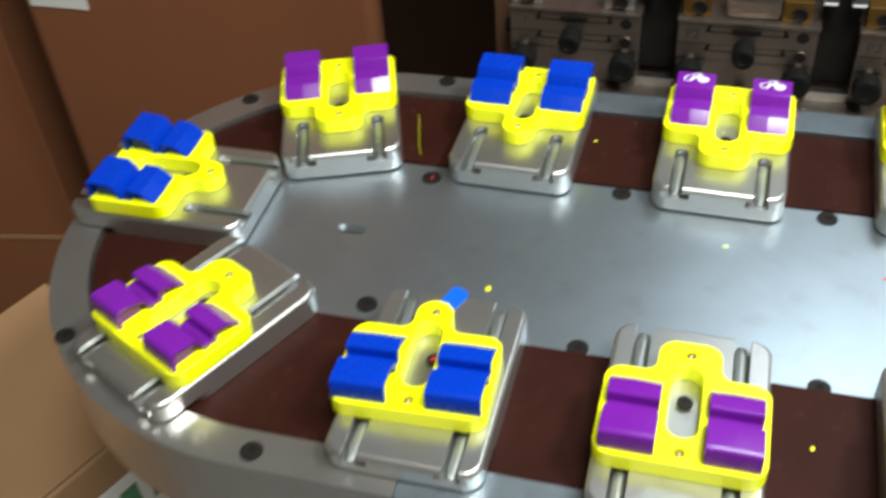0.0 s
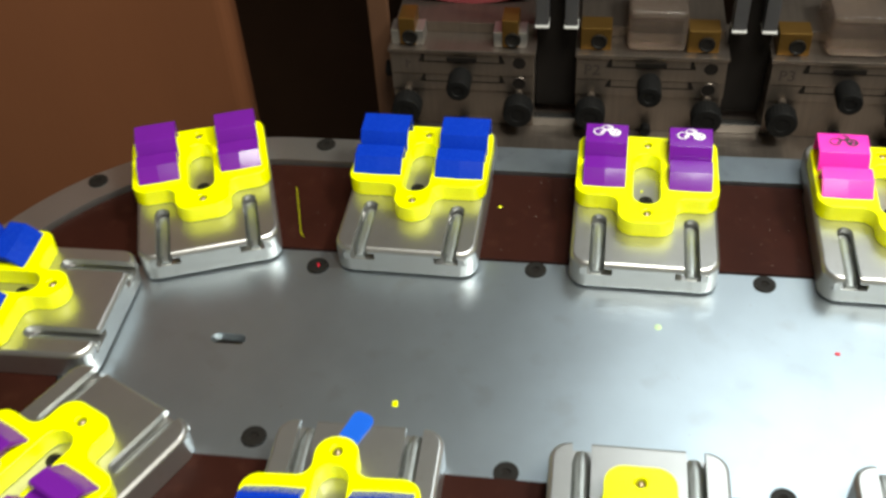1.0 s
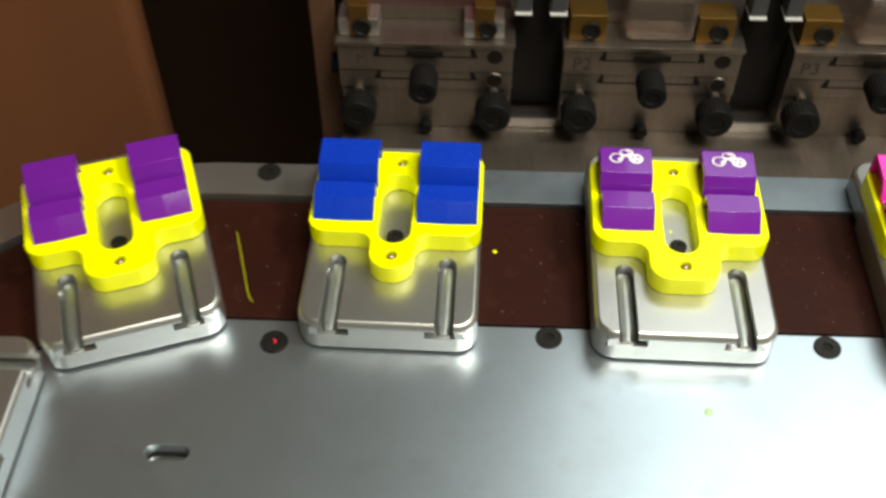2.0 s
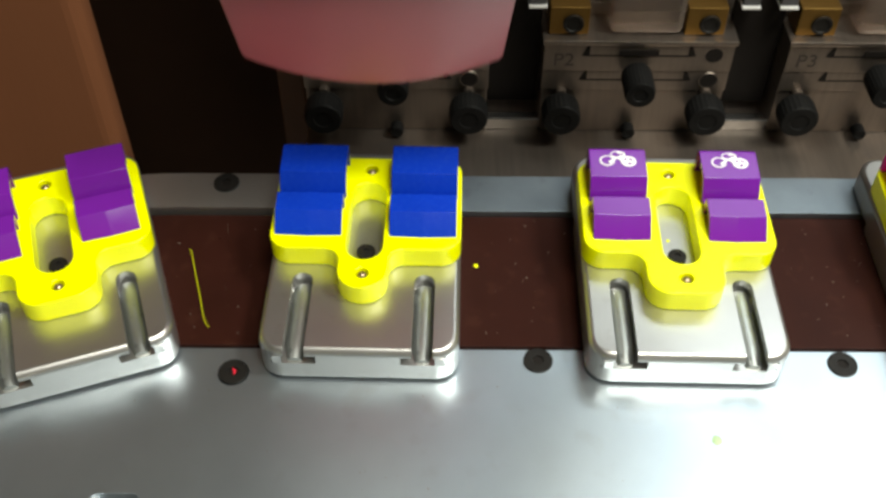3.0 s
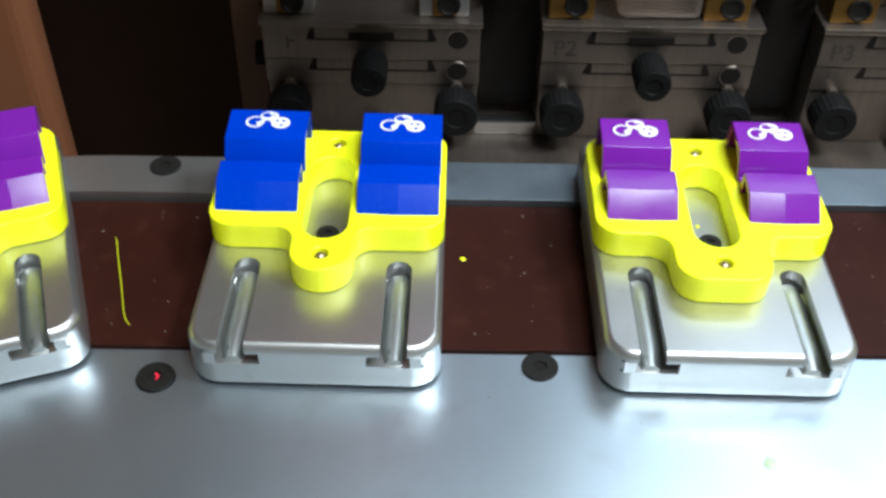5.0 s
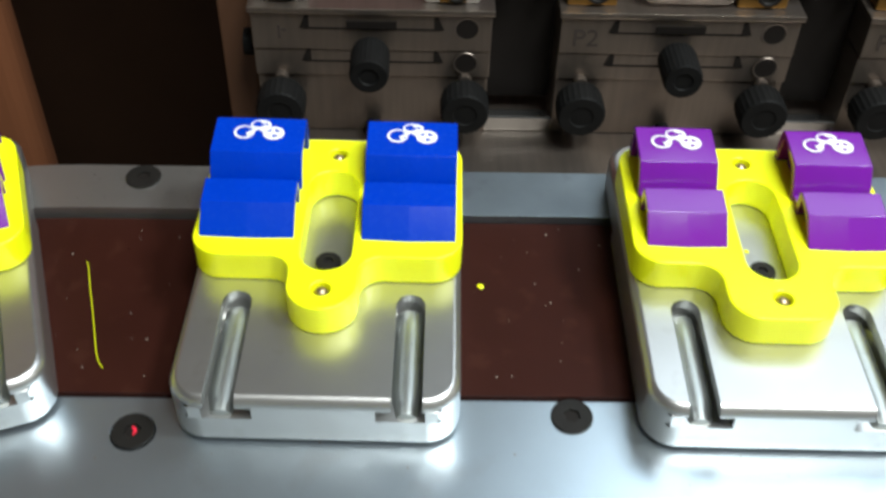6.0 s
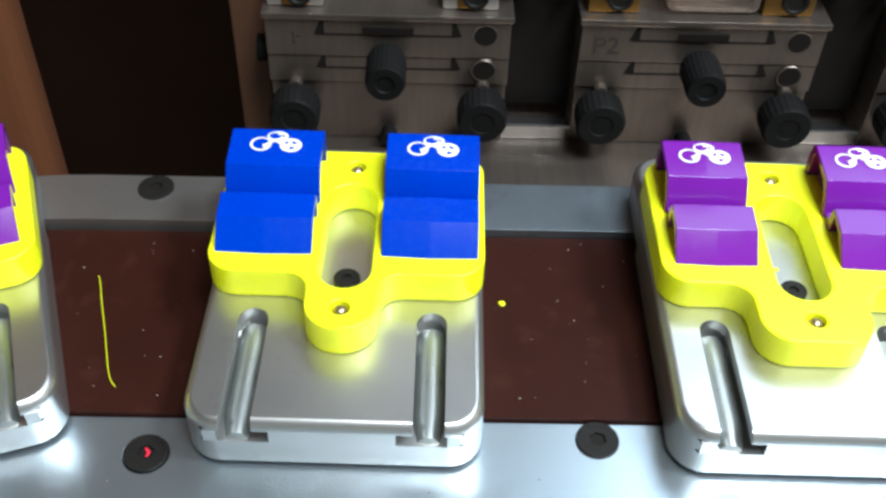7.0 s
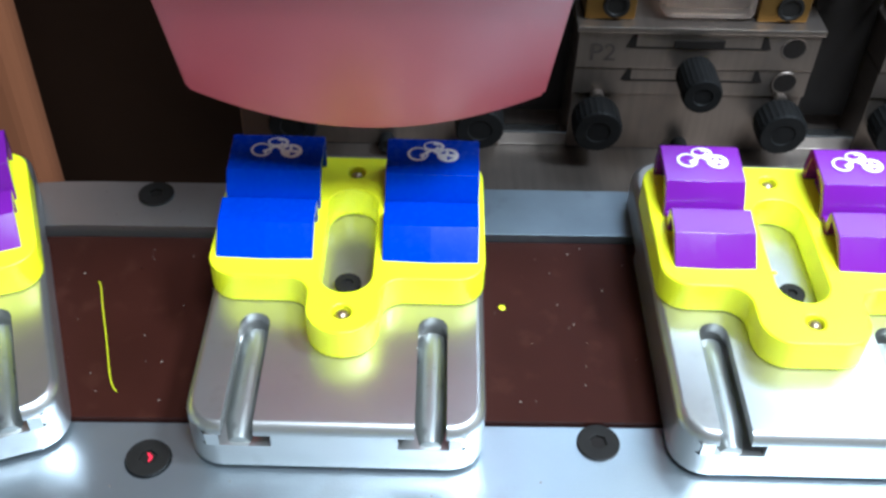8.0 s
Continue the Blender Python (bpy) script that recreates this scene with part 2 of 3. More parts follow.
def table():
    t = thing("carousel_table", "oval steel carousel table with an aluminium rim and countersunk screws", "table")
    slot = rounded_slot(-0.0545, -0.0540, 0.0058, 0.0034)
    spots = [(-0.019, 0.004), (0.1035, 0.0105), (0.2265, 0.0095), (0.3495, 0.0095), (-0.024, -0.115), (0.099, -0.124), (0.223, -0.126), (0.347, -0.126)]
    holes = [circle(x, y, 0.0062, 28) for x, y in spots if -0.12 < y < 0.009]
    plate = part("center_plate", shape([stadium(0.0720, 40, -0.072, -0.0557), slot] + holes, -0.006, 0.0, 0.0004), STEEL, t, "bluish zinc-plated steel plate with a slotted hole")
    part("slot_pocket", join(box(-0.066, -0.042, -0.060, -0.046, -0.016, -0.015),
                             lathe([(0, 0), (2.6 * MM, 0), (2.6 * MM, 0.016), (0, 0.016)], 16, pose(-0.062, -0.0545, -0.0075, 0, 90, 0))), CHROME, plate)
    outer, inner, joint = 0.1770, 0.1545, 0.0300
    curve = [(joint, CY + outer)] + arc(CX, CY, outer, 90, 270, 48) + [(joint, CY - outer), (joint, CY - inner)] + arc(CX, CY, inner, 270, 90, 48) + [(joint, CY + inner)]
    ring = part("outer_ring", shape([curve], -0.05, 0.005, 0.0002), RING, t, "milled aluminium rim with a deep skirt")
    far_curve = arc(FAR, CY, outer, -90, 90, 40) + arc(FAR, CY, inner, 90, -90, 40)
    part("outer_ring", shape([far_curve], -0.05, 0.005, 0.0002), RING, t, "milled aluminium rim with a deep skirt")
    for side in (1, -1):
        y0, y1 = sorted((CY + side * (inner - 0.0012), CY + side * (outer - 0.0005)))
        part("side_rail", box(joint + 0.0003, FAR - 0.0003, y0, y1, -0.05, 0.0046, 0.0003), RAIL, t, "grained bluish zinc-plated steel rail")
    part("support", shape([stadium(0.1540)], -0.02, -0.0065), BLACK, t)
    me = None
    dark = None
    rim = [(-0.036, 0.1080), (-0.171, 0.062), (-0.182, -0.178), (-0.046, -0.2295)]
    for host, height, places in ((plate, 0.0, spots), (ring, 0.005, rim)):
        for x, y in places:
            if me is None:
                ob = part("screw", flat_screw(), OXIDE, host)
                hole = part("socket", socket(), BLACK, ob)
                me, dark = ob.data, hole.data
            else:
                ob = new("screw", me)
                ob.parent = host
                hole = new("socket", dark)
                hole.parent = ob
            ob.location = (x, y, height)
            ob.rotation_euler = (0, 0, x * 37)
    for k, (x, y) in enumerate([(-0.0183, 0.0036), (-0.0187, 0.0048)]):
        part("ink_smear", lathe([(0, 0.62 * MM), (0.8 * MM, 0.55 * MM)], 5, pose(x, y, 0.0, 0, 0, 70 + 60 * k) @ Matrix.Diagonal((1.5, 0.55, 1, 1))), RED, plate, "dab of red ink in the screw head")
    belt = part("conveyor_belt", shape([stadium(0.1530), stadium(0.0724, 40, -0.072, -0.0557)], -0.004, 0.0015, 0.0003), BELT)
    tagged(belt, "dark brown phenolic conveyor sheet between the steel plates", "belt")


table()

# ---- fixtures, nests and clips ----
W, L = 0.0395, 0.115


def plate_outline(slot, length, inset=0.0):
    """Outline of a fixture plate with a round-ended slot of that half width at each end of both flanks, its outer rim moved inwards by inset."""
    r, xs, w = 0.0095, 0.025, W - inset
    q = r - inset
    def mouth(x, end, s):
        e = end + s * length
        a = arc(x, e - s * slot, slot, 180, 0, 8) if s > 0 else arc(x, e - s * slot, slot, 360, 180, 8)
        return [(a[0][0], end + s * inset)] + a + [(a[-1][0], end + s * inset)]
    pts = arc(-W + r, r, q, 180, 270) + mouth(-xs, 0, 1) + mouth(xs, 0, 1) + arc(W - r, r, q, 270, 360)
    pts += arc(W - r, L - r, q, 0, 90) + mouth(xs, L, -1) + mouth(-xs, L, -1) + arc(-W + r, L - r, q, 90, 180)
    return pts


def rimmed_plate(z0, z1):
    """The slotted top of a fixture: sharp slots, and an outer rim broken by a soft chamfer."""
    bm = bmesh.new()
    steps = [(0.0, z0), (0.0, z1 - 0.0025), (0.0004, z1 - 0.0015), (0.0015, z1 - 0.0004), (0.0025, z1)]
    rings = [[bm.verts.new((x, y, z)) for x, y in plate_outline(0.0042, 0.040, d)] for d, z in steps]
    for low, high in zip(rings, rings[1:]):
        for i in range(len(low)):
            j = (i + 1) % len(low)
            bm.faces.new((low[i], low[j], high[j], high[i]))
    bm.faces.new(rings[-1])
    bm.faces.new(rings[0][::-1])
    bm.normal_update()
    bmesh.ops.triangulate(bm, faces=[f for f in bm.faces if len(f.verts) > 4])
    bmesh.ops.recalc_face_normals(bm, faces=bm.faces)
    return bm


def solid_outline(y1=L):
    r = 0.0095
    return arc(-W + r, r, r, 180, 270) + arc(W - r, r, r, 270, 360) + arc(W - r, y1 - r, r, 0, 90) + arc(-W + r, y1 - r, r, 90, 180)


FIXTURE_MESH = {}


def fixture(m, label):
    t = thing("fixture_plate", label, "fixture", m, "fixture plates on the carousel")
    if not FIXTURE_MESH:
        b = shape([solid_outline(0.091)], 0.0018, 0.0068, 0.0003)
        b = join(b, shape([solid_outline()], 0.0064, 0.0105), shape([plate_outline(0.0085, 0.040)], 0.0105, 0.0149),
                 rimmed_plate(0.0149, 0.0186))
        FIXTURE_MESH["body"] = part("body", b, ALU, t).data
        FIXTURE_MESH["screw"] = part("mounting_screw", join(flat_screw(3.9 * MM), socket(3.9 * MM)), OXIDE, t).data
        t.children[1].location = (0, 0.0505, 0.0205)
        # rounded bar, added to imitate how the slot's channel floor catches light
        rod = lathe([(0, 0), (0.0045, 0), (0.0047, 0.0004), (0.0047, 0.0300), (0.0030, 0.0368), (0, 0.0372)], 24, pose(0, 0.0380, 0.0096, 90, 0, 0))
        FIXTURE_MESH["rod"] = part("slot_rod", rod, ROD, t, "worn steel bar imitating the lit floor of the slot").data
        t.children[2].location = (-0.025, 0, 0)
    else:
        for n, loc in (("body", (0, 0, 0)), ("screw", (0, 0.0505, 0.0205))):
            ob = new("body" if n == "body" else "mounting_screw", FIXTURE_MESH[n])
            ob.parent, ob.location = t, loc
    have = sum(c.name.startswith("slot_rod") for c in t.children)
    for x, y, turn in ((-0.025, 0, 0), (0.025, 0, 0), (-0.025, L, 180), (0.025, L, 180))[have:]:
        ob = new("slot_rod", FIXTURE_MESH["rod"])
        ob.parent = t
        ob.matrix_basis = pose(x, y, 0, 0, 0, turn)
    return t


def fillet(pts, radii, n=6):
    """A closed outline with its corners rounded."""
    out = []
    for i, (p, r) in enumerate(zip(pts, radii)):
        p, a, b = Vector(p), Vector(pts[i - 1]), Vector(pts[(i + 1) % len(pts)])
        u, v = (a - p).normalized(), (b - p).normalized()
        ang = u.angle(v)
        d = r / math.tan(ang / 2)
        c = p + (u + v).normalized() * (r / math.sin(ang / 2))
        s, e = p + u * d - c, p + v * d - c
        sweep = s.angle_signed(e)
        for k in range(n + 1):
            q = s.copy()
            q.rotate(Matrix.Rotation(-sweep * k / n, 2))
            out.append(tuple(c + q))
    return out


NEST_MESH = {}


def nest(m, broad):
    """A yellow nest; the broad kind has a wider, flatter tongue."""
    t = thing("nest", "fluorescent yellow plastic nest with a slot and pins", "nest", m, "yellow nests")
    key = "broad base" if broad else "base"
    y0, y1, w, tw, tip, tr = 0.0445, 0.0990, 0.0395, 0.0100, 0.0235, 0.0097
    if broad:
        tw, tip, tr = 0.0155, 0.0232, 0.0090
    if key not in NEST_MESH:
        pts = [(-w, y0), (-tw, y0), (-tw, tip), (tw, tip), (tw, y0), (w, y0), (w, y1), (-w, y1)]
        outer = fillet(pts, [0.0085, 0.0065, tr, tr, 0.0065, 0.0085, 0.0085, 0.0085], 8)
        slot = arc(0, 0.0465, 0.0076, 180, 360, 12) + arc(0, 0.0755, 0.0076, 0, 180, 12)
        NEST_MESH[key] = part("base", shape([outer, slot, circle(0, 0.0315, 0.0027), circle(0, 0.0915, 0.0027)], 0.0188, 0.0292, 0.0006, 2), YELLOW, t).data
    else:
        ob = new("base", NEST_MESH[key])
        ob.parent = t
    for y, z in ((0.0315, 0.0), (0.0915, -0.0003)):
        if "pin" not in NEST_MESH:
            NEST_MESH["pin"] = part("pin", lathe([(0, 0.0289), (0.0010, 0.0287), (0.0018, 0.0281), (0.0022, 0.0270), (0.0022, 0.0190)], 18), PIN, t).data
            ob = t.children[-1]
        else:
            ob = new("pin", NEST_MESH["pin"])
            ob.parent = t
        ob.location = (0, y, z)
    return t


def tube(outer, inner, x0, x1, crown):
    """A hollow bar along x from an outer and an inner outline with the same number of (y, z) corners,
    bent to a slight crease in the middle by crown, a (y, z) shift for each outer corner."""
    bm = bmesh.new()
    n = len(outer)
    def ring(pts, x):
        return [bm.verts.new((x, y, z)) for y, z in pts]
    mid = [(y + dy, z + dz) for (y, z), (dy, dz) in zip(outer, crown)]
    a, e, b, c, d = ring(outer, x0), ring(mid, (x0 + x1) / 2), ring(outer, x1), ring(inner, x0), ring(inner, x1)
    for i in range(n):
        j = (i + 1) % n
        bm.faces.new((a[i], a[j], e[j], e[i]))
        bm.faces.new((e[i], e[j], b[j], b[i]))
        bm.faces.new((c[j], c[i], d[i], d[j]))
        bm.faces.new((a[j], a[i], c[i], c[j]))
        bm.faces.new((b[i], b[j], d[j], d[i]))
    bmesh.ops.recalc_face_normals(bm, faces=bm.faces)
    return bm


def shrink(pts, d):
    """The outline moved inwards by d."""
    c = sum((Vector(p) for p in pts), Vector((0, 0))) / len(pts)
    return [tuple(Vector(p) + (c - Vector(p)).normalized() * d * 1.3) for p in pts]


FRONT = [(0.0508, 0.0262), (0.0512, 0.0288), (0.0594, 0.0361), (0.0684, 0.0372), (0.0694, 0.0362), (0.0698, 0.0330), (0.0698, 0.0262)]
REAR = [(0.0734, 0.0262), (0.0738, 0.0310), (0.0748, 0.0340), (0.0790, 0.0393), (0.0936, 0.0408), (0.0956, 0.0396), (0.0964, 0.0350), (0.0964, 0.0262)]
C = -0.00045
FRONT_CROWN = [(0, 0), (C, 0), (C, 0.0002), (0, 0.0002), (0, 0.0001), (0, 0), (0, 0)]
REAR_CROWN = [(0, 0), (0, 0), (C, 0), (C, 0.0002), (0, 0.0002), (0, 0.0001), (0, 0), (0, 0)]
CLIP_MESH = {}


def logo(z=0.0):
    """A flat mark of three wheels, about 14 mm wide."""
    def ell(x, y, a, b, n=26):
        return [(x + a * math.cos(2 * math.pi * i / n), y + b * math.sin(2 * math.pi * i / n)) for i in range(n)]
    h = 0.00012
    s = MM
    left = shape([ell(-4.6 * s, -1.1 * s, 3.2 * s, 2.9 * s), ell(-4.5 * s, -1.0 * s, 2.6 * s, 2.35 * s)], 0, h)
    right = shape([ell(4.5 * s, -1.3 * s, 3.3 * s, 2.9 * s), fillet([(1.9 * s, -0.6 * s), (3.9 * s, 0.9 * s), (3.6 * s, -0.9 * s)], [0.15 * s] * 3),
                   fillet([(4.6 * s, 0.9 * s), (7.0 * s, -0.6 * s), (5.0 * s, -1.0 * s)], [0.15 * s] * 3), fillet([(4.2 * s, -1.7 * s), (6.4 * s, -2.3 * s), (4.2 * s, -3.5 * s)], [0.15 * s] * 3)], 0, h)
    top = shape([ell(0.2 * s, 2.4 * s, 3.2 * s, 2.1 * s), ell(-0.6 * s, 2.6 * s, 1.9 * s, 1.35 * s), fillet([(1.4 * s, 3.4 * s), (2.7 * s, 2.6 * s), (1.7 * s, 1.6 * s)], [0.15 * s] * 3)], 0, h)
    bar = shape([fillet([(-3.6 * s, -1.2 * s), (-0.8 * s, 1.0 * s), (1.4 * s, 0.5 * s), (2.0 * s, -1.6 * s), (0.6 * s, -0.5 * s), (-0.4 * s, 0.2 * s), (-2.8 * s, -1.8 * s)], [0.15 * s] * 7)], 0, h)
    saddle = shape([fillet([(-0.3 * s, 3.3 * s), (1.6 * s, 4.1 * s), (2.4 * s, 3.5 * s), (0.4 * s, 3.0 * s)], [0.15 * s] * 4)], 0, h)
    wedge = shape([fillet([(-4.3 * s, -1.0 * s), (-2.4 * s, -1.9 * s), (-3.4 * s, -3.0 * s)], [0.2 * s] * 3)], 0, h)
    return join(left, right, top, bar, saddle, wedge)


TOP_TILT = math.degrees(math.atan2(0.0408 - 0.0393, 0.0936 - 0.0790))


def print_pose(x):
    return pose(x, 0.0882, 0.04050, TOP_TILT, 0, 0)


def clip(m, mat, colour, mark=None, wide=0.027):
    t = thing("clip", f"glossy {colour} plastic clip, " + ("with a printed mark" if mark else "without print") + ", in a yellow nest", "clip", m, "plastic clips")
    key = (mat.name, wide)
    half = wide / 2
    if key not in CLIP_MESH:
        def soft(b):
            bmesh.ops.bevel(b, geom=[e for e in b.edges if e.is_manifold and e.calc_face_angle(0) > 0.5], offset=0.00022, segments=1, affect="EDGES", clamp_overlap=True)
            return b
        CLIP_MESH[key] = (part("front_hump", join(soft(tube(FRONT, shrink(FRONT, 0.0022), -half, half, FRONT_CROWN)),
                                                  box(-half + 0.0004, half - 0.0004, 0.0690, 0.0742, 0.0262, 0.0312),
                                                  box(-half + 0.003, half - 0.003, 0.0600, 0.0675, 0.0275, 0.0342)), mat, t).data,
                          part("rear_hump", join(soft(tube(REAR, shrink(REAR, 0.0024), -half - 0.0002, half + 0.0002, REAR_CROWN)),
                                                 box(-half + 0.003, half - 0.003, 0.0800, 0.0925, 0.0275, 0.0365)), mat, t).data)
    else:
        for n, me in zip(("front_hump", "rear_hump"), CLIP_MESH[key]):
            ob = new(n, me)
            ob.parent = t
    if mark:
        ob = part("print", logo(), mark, t, "printed mark of three wheels")
        ob.matrix_basis = print_pose(0)
    return t


COLOURS = {"b": (BLUE, "blue"), "p": (PURPLE, "purple"), "m": (PINK, "magenta")}
# inner end's middle, turn, colour, printed mark, the nest's shift across, along and its own turn, clip width
SEATS = [
    (0.0318, 0.0005, -1.0, "b", None, (0, 0, 0), 0.0276),
    (0.1612, -0.0012, -1.0, "p", INK, (0, 0, 0), 0.0236),
    (0.2920, -0.0020, -1.0, "m", INK_BLACK, (0, 0, 0), 0.0270),
    (0.4220, -0.0020, -1.0, "m", INK_BLACK, (0, 0, 0), 0.0270),
    (-0.0765, -0.0050, 19.6, "p", None, (0, 0, 0), 0.0236),
    (-0.1150, -0.0490, 90.5, "b", None, (0, 0, 0), 0.0270),
    (-0.0815, -0.1065, 153.2, "p", None, (0, 0, 0), 0.0236),
    (0.0315, -0.1150, 180, "b", None, (0.0070, -0.0070, 2.3), 0.0270),
    (0.1580, -0.1160, 180, "p", None, (0, -0.0045, 0), 0.0250),
    (0.2890, -0.1160, 180, "b", None, (0, -0.003, 0), 0.0270),
]


def seats():
    for x, y, turn, c, mark, shift, wide in SEATS:
        m = pose(x, y, 0, 0, 0, turn)
        mat, word = COLOURS[c]
        plate = fixture(m, f"blasted aluminium fixture plate with T-slots, under {word} clips")
        n = m @ pose(shift[0], shift[1], 0, 0, 0, shift[2])
        if shift[2]:
            part("ink_smear", lathe([(0, 0.0214), (0.0018, 0.0213)], 6, pose(0.0012, 0.0503, 0, 0, 0, 20) @ Matrix.Diagonal((1.4, 0.8, 1, 1))), RED, plate, "dab of red ink in the screw head")
        nest(n, c == "p")
        clip(n @ pose(-0.0237, 0, 0), mat, word, mark, wide)
        clip(n @ pose(0.0237, 0, 0), mat, word, mark, wide)


seats()

# ---- plate units at the back ----
UY = 0.2105


def knob(r, length, n=52):
    """A fluted black knob along -y from the origin."""
    prof = [(0, 0), (r * 0.55, 0), (r * 0.55, length * 0.15), (r * 0.96, length * 0.2), (r, length * 0.28), (r, length * 0.92), (r * 0.92, length), (r * 0.5, length), (r * 0.45, length * 0.97), (0, length * 0.97)]
    b = lathe(prof, n)
    for v in b.verts:
        d = math.hypot(v.co.x, v.co.y)
        if d > r * 0.9 and round(math.atan2(v.co.y, v.co.x) / (2 * math.pi) * n) % 2:
            v.co.x *= 0.965
            v.co.y *= 0.965
    return moved(b, pose(0, 0, 0, 90, 0, 0))


def seam(x0, x1, z0, z1, y):
    return box(x0, x1, y - 0.0002, y + 0.004, z0, z1)


def dovetail(z, h, y):
    """Dark seams of a dovetail slide: a level joint and two slanting ones."""
    parts = [seam(-0.0290, 0.0290, z - 0.0004, z + 0.0004, y)]
    for s in (-1, 1):
        b = bmesh.new()
        pts = [(s * 0.0262, z + h), (s * 0.0280, z + h), (s * 0.0304, z), (s * 0.0262, z)]
        f = [b.verts.new((px, y - 0.0003, pz)) for px, pz in pts]
        g = [b.verts.new((px, y + 0.004, pz)) for px, pz in pts]
        b.faces.new(f)
        for i in range(4):
            b.faces.new((f[i], f[(i + 1) % 4], g[(i + 1) % 4], g[i]))
        bmesh.ops.recalc_face_normals(b, faces=b.faces)
        parts.append(b)
    return join(*parts)


def plate_unit(x, mark, cover):
    t = thing("plate_holder", "machined steel printing-plate holder, darkened for the shade it stands in, with black adjusting knobs", "machine unit", pose(x, UY, 0), "plate holders at the back")
    part("base_block", box(-0.0500, 0.0500, 0.001, 0.10, -0.0505, -0.0212, 0.0006), ALU_DARK, t)
    part("lower_slide", box(-0.0505, 0.0505, 0.0, 0.10, -0.0208, -0.0079, 0.0005), ALU_DARK, t)
    part("upper_slide", box(-0.0505, 0.0505, -0.0006, 0.10, -0.0075, 0.0098, 0.0005), ALU_DARK, t)
    part("top_slab", box(-0.0515, 0.0515, -0.002, 0.10, 0.0102, 0.0130, 0.0006), ALU_DARK, t)
    part("dovetail_joint", dovetail(-0.0135, 0.0056, 0.0), BLACK, t)
    part("dovetail_joint", dovetail(0.0030, 0.0060, -0.0006), BLACK, t)
    # raised black strip stands in for the shade inside the slot
    part("keyway", seam(-0.0105, 0.0105, 0.0034, 0.0068, -0.0012), BLACK, t)
    for sx in (-0.0395, 0.0400):
        k = part("knob", knob(0.0106, 0.016), RUBBER, t, "fluted black plastic knob")
        k.location = (sx, 0.0, -0.0298)
        part("shaft", lathe([(0, 0), (0.003, 0), (0.003, 0.006), (0, 0.006)], 14, pose(0, 0.002, 0.0085, 90, 0, 0)), ALU_DARK, k)
    k = part("knob", knob(0.0083, 0.023), RUBBER, t, "slim black knob")
    k.location = (-0.0005, 0.0, -0.0062)
    # small black stub standing in for a smear of shadow below the slim knob
    k = part("set_screw", knob(0.0038, 0.008, 12), RUBBER, t)
    k.location = (0.0, 0.0, -0.0455)
    for z in (0.0036, -0.0133):
        part("screw_hole", lathe([(0.0055, 0), (0.0053, 0.0003), (0.0049, 0.0003), (0.0045, 0)], 22, pose(0.0400, -0.0006, z, 90, 0, 0)), ALU_DARK, t)
        # flat black disc paints the shade down the screw hole
        part("screw_socket", lathe([(0, 0.0002), (0.0047, 0.0002)], 18, pose(0.0400, -0.0006, z, 90, 0, 0)), BLACK, t)
    if x < 0.1:
        part("side_knob", lathe([(0, 0), (0.006, 0), (0.006, 0.006), (0, 0.006)], 20, pose(-0.0503, 0.012, -0.012, 0, -90, 0)), RUBBER, t)
    for sx in (-0.0380, 0.0335):
        if cover:
            b = part("clamp_block", box(sx - 0.0105, sx + 0.0105, 0.004, 0.020, 0.0132, 0.0300, 0.0008), BRASS, t, "brass clamp block")
        else:
            b = part("clamp_block", box(sx - 0.0115, sx + 0.0115, 0.004, 0.020, 0.0132, 0.0245, 0.0008), ALU, t, "bright aluminium clamp block")
            part("clamp_tongue", box(sx - 0.0055, sx + 0.0060, 0.0028, 0.022, 0.0140, 0.0345, 0.0008), BRASS, b, "upright brass tongue")
        part("clamp_screw", lathe([(0, 0.0006), (0.0038, 0.0006), (0.0042, 0.0014), (0.0054, 0.0014), (0.0056, 0)], 20, pose(sx + 0.002, 0.0040 if cover else 0.0028, 0.0200, 90, 0, 0)), OXIDE, b)
    part("plate_bed", box(-0.049, 0.049, 0.022, 0.10, 0.0132, 0.021, 0.0005), ALU_DARK, t)
    if cover:
        part("cup_cover", box(-0.0170, 0.0225, 0.003, 0.05, 0.0134, 0.0440, 0.004), ACRYLIC, t, "smoky clear plastic cover")
    if mark:
        cu = bpy.data.curves.new("mark", "FONT")
        cu.body, cu.size, cu.extrude = mark, 0.0115, 0.00005
        ob = bpy.data.objects.new("mark", cu)
        me = bpy.data.meshes.new_from_object(ob)
        bpy.data.objects.remove(ob)
        b = bmesh.new()
        b.from_mesh(me)
        o = part("handwritten_mark", b, FADED, t, "black hand-lettered mark")
        o.matrix_basis = pose(-0.0455, -0.00085, -0.0035, 90, 0, 0)
    else:
        part("handwritten_mark", join(box(-0.0395, -0.0385, -0.0008, 0.0, -0.002, 0.004), box(-0.038, -0.036, -0.0008, 0.0, 0.0015, 0.0025)), FADED, t, "smudged black mark")


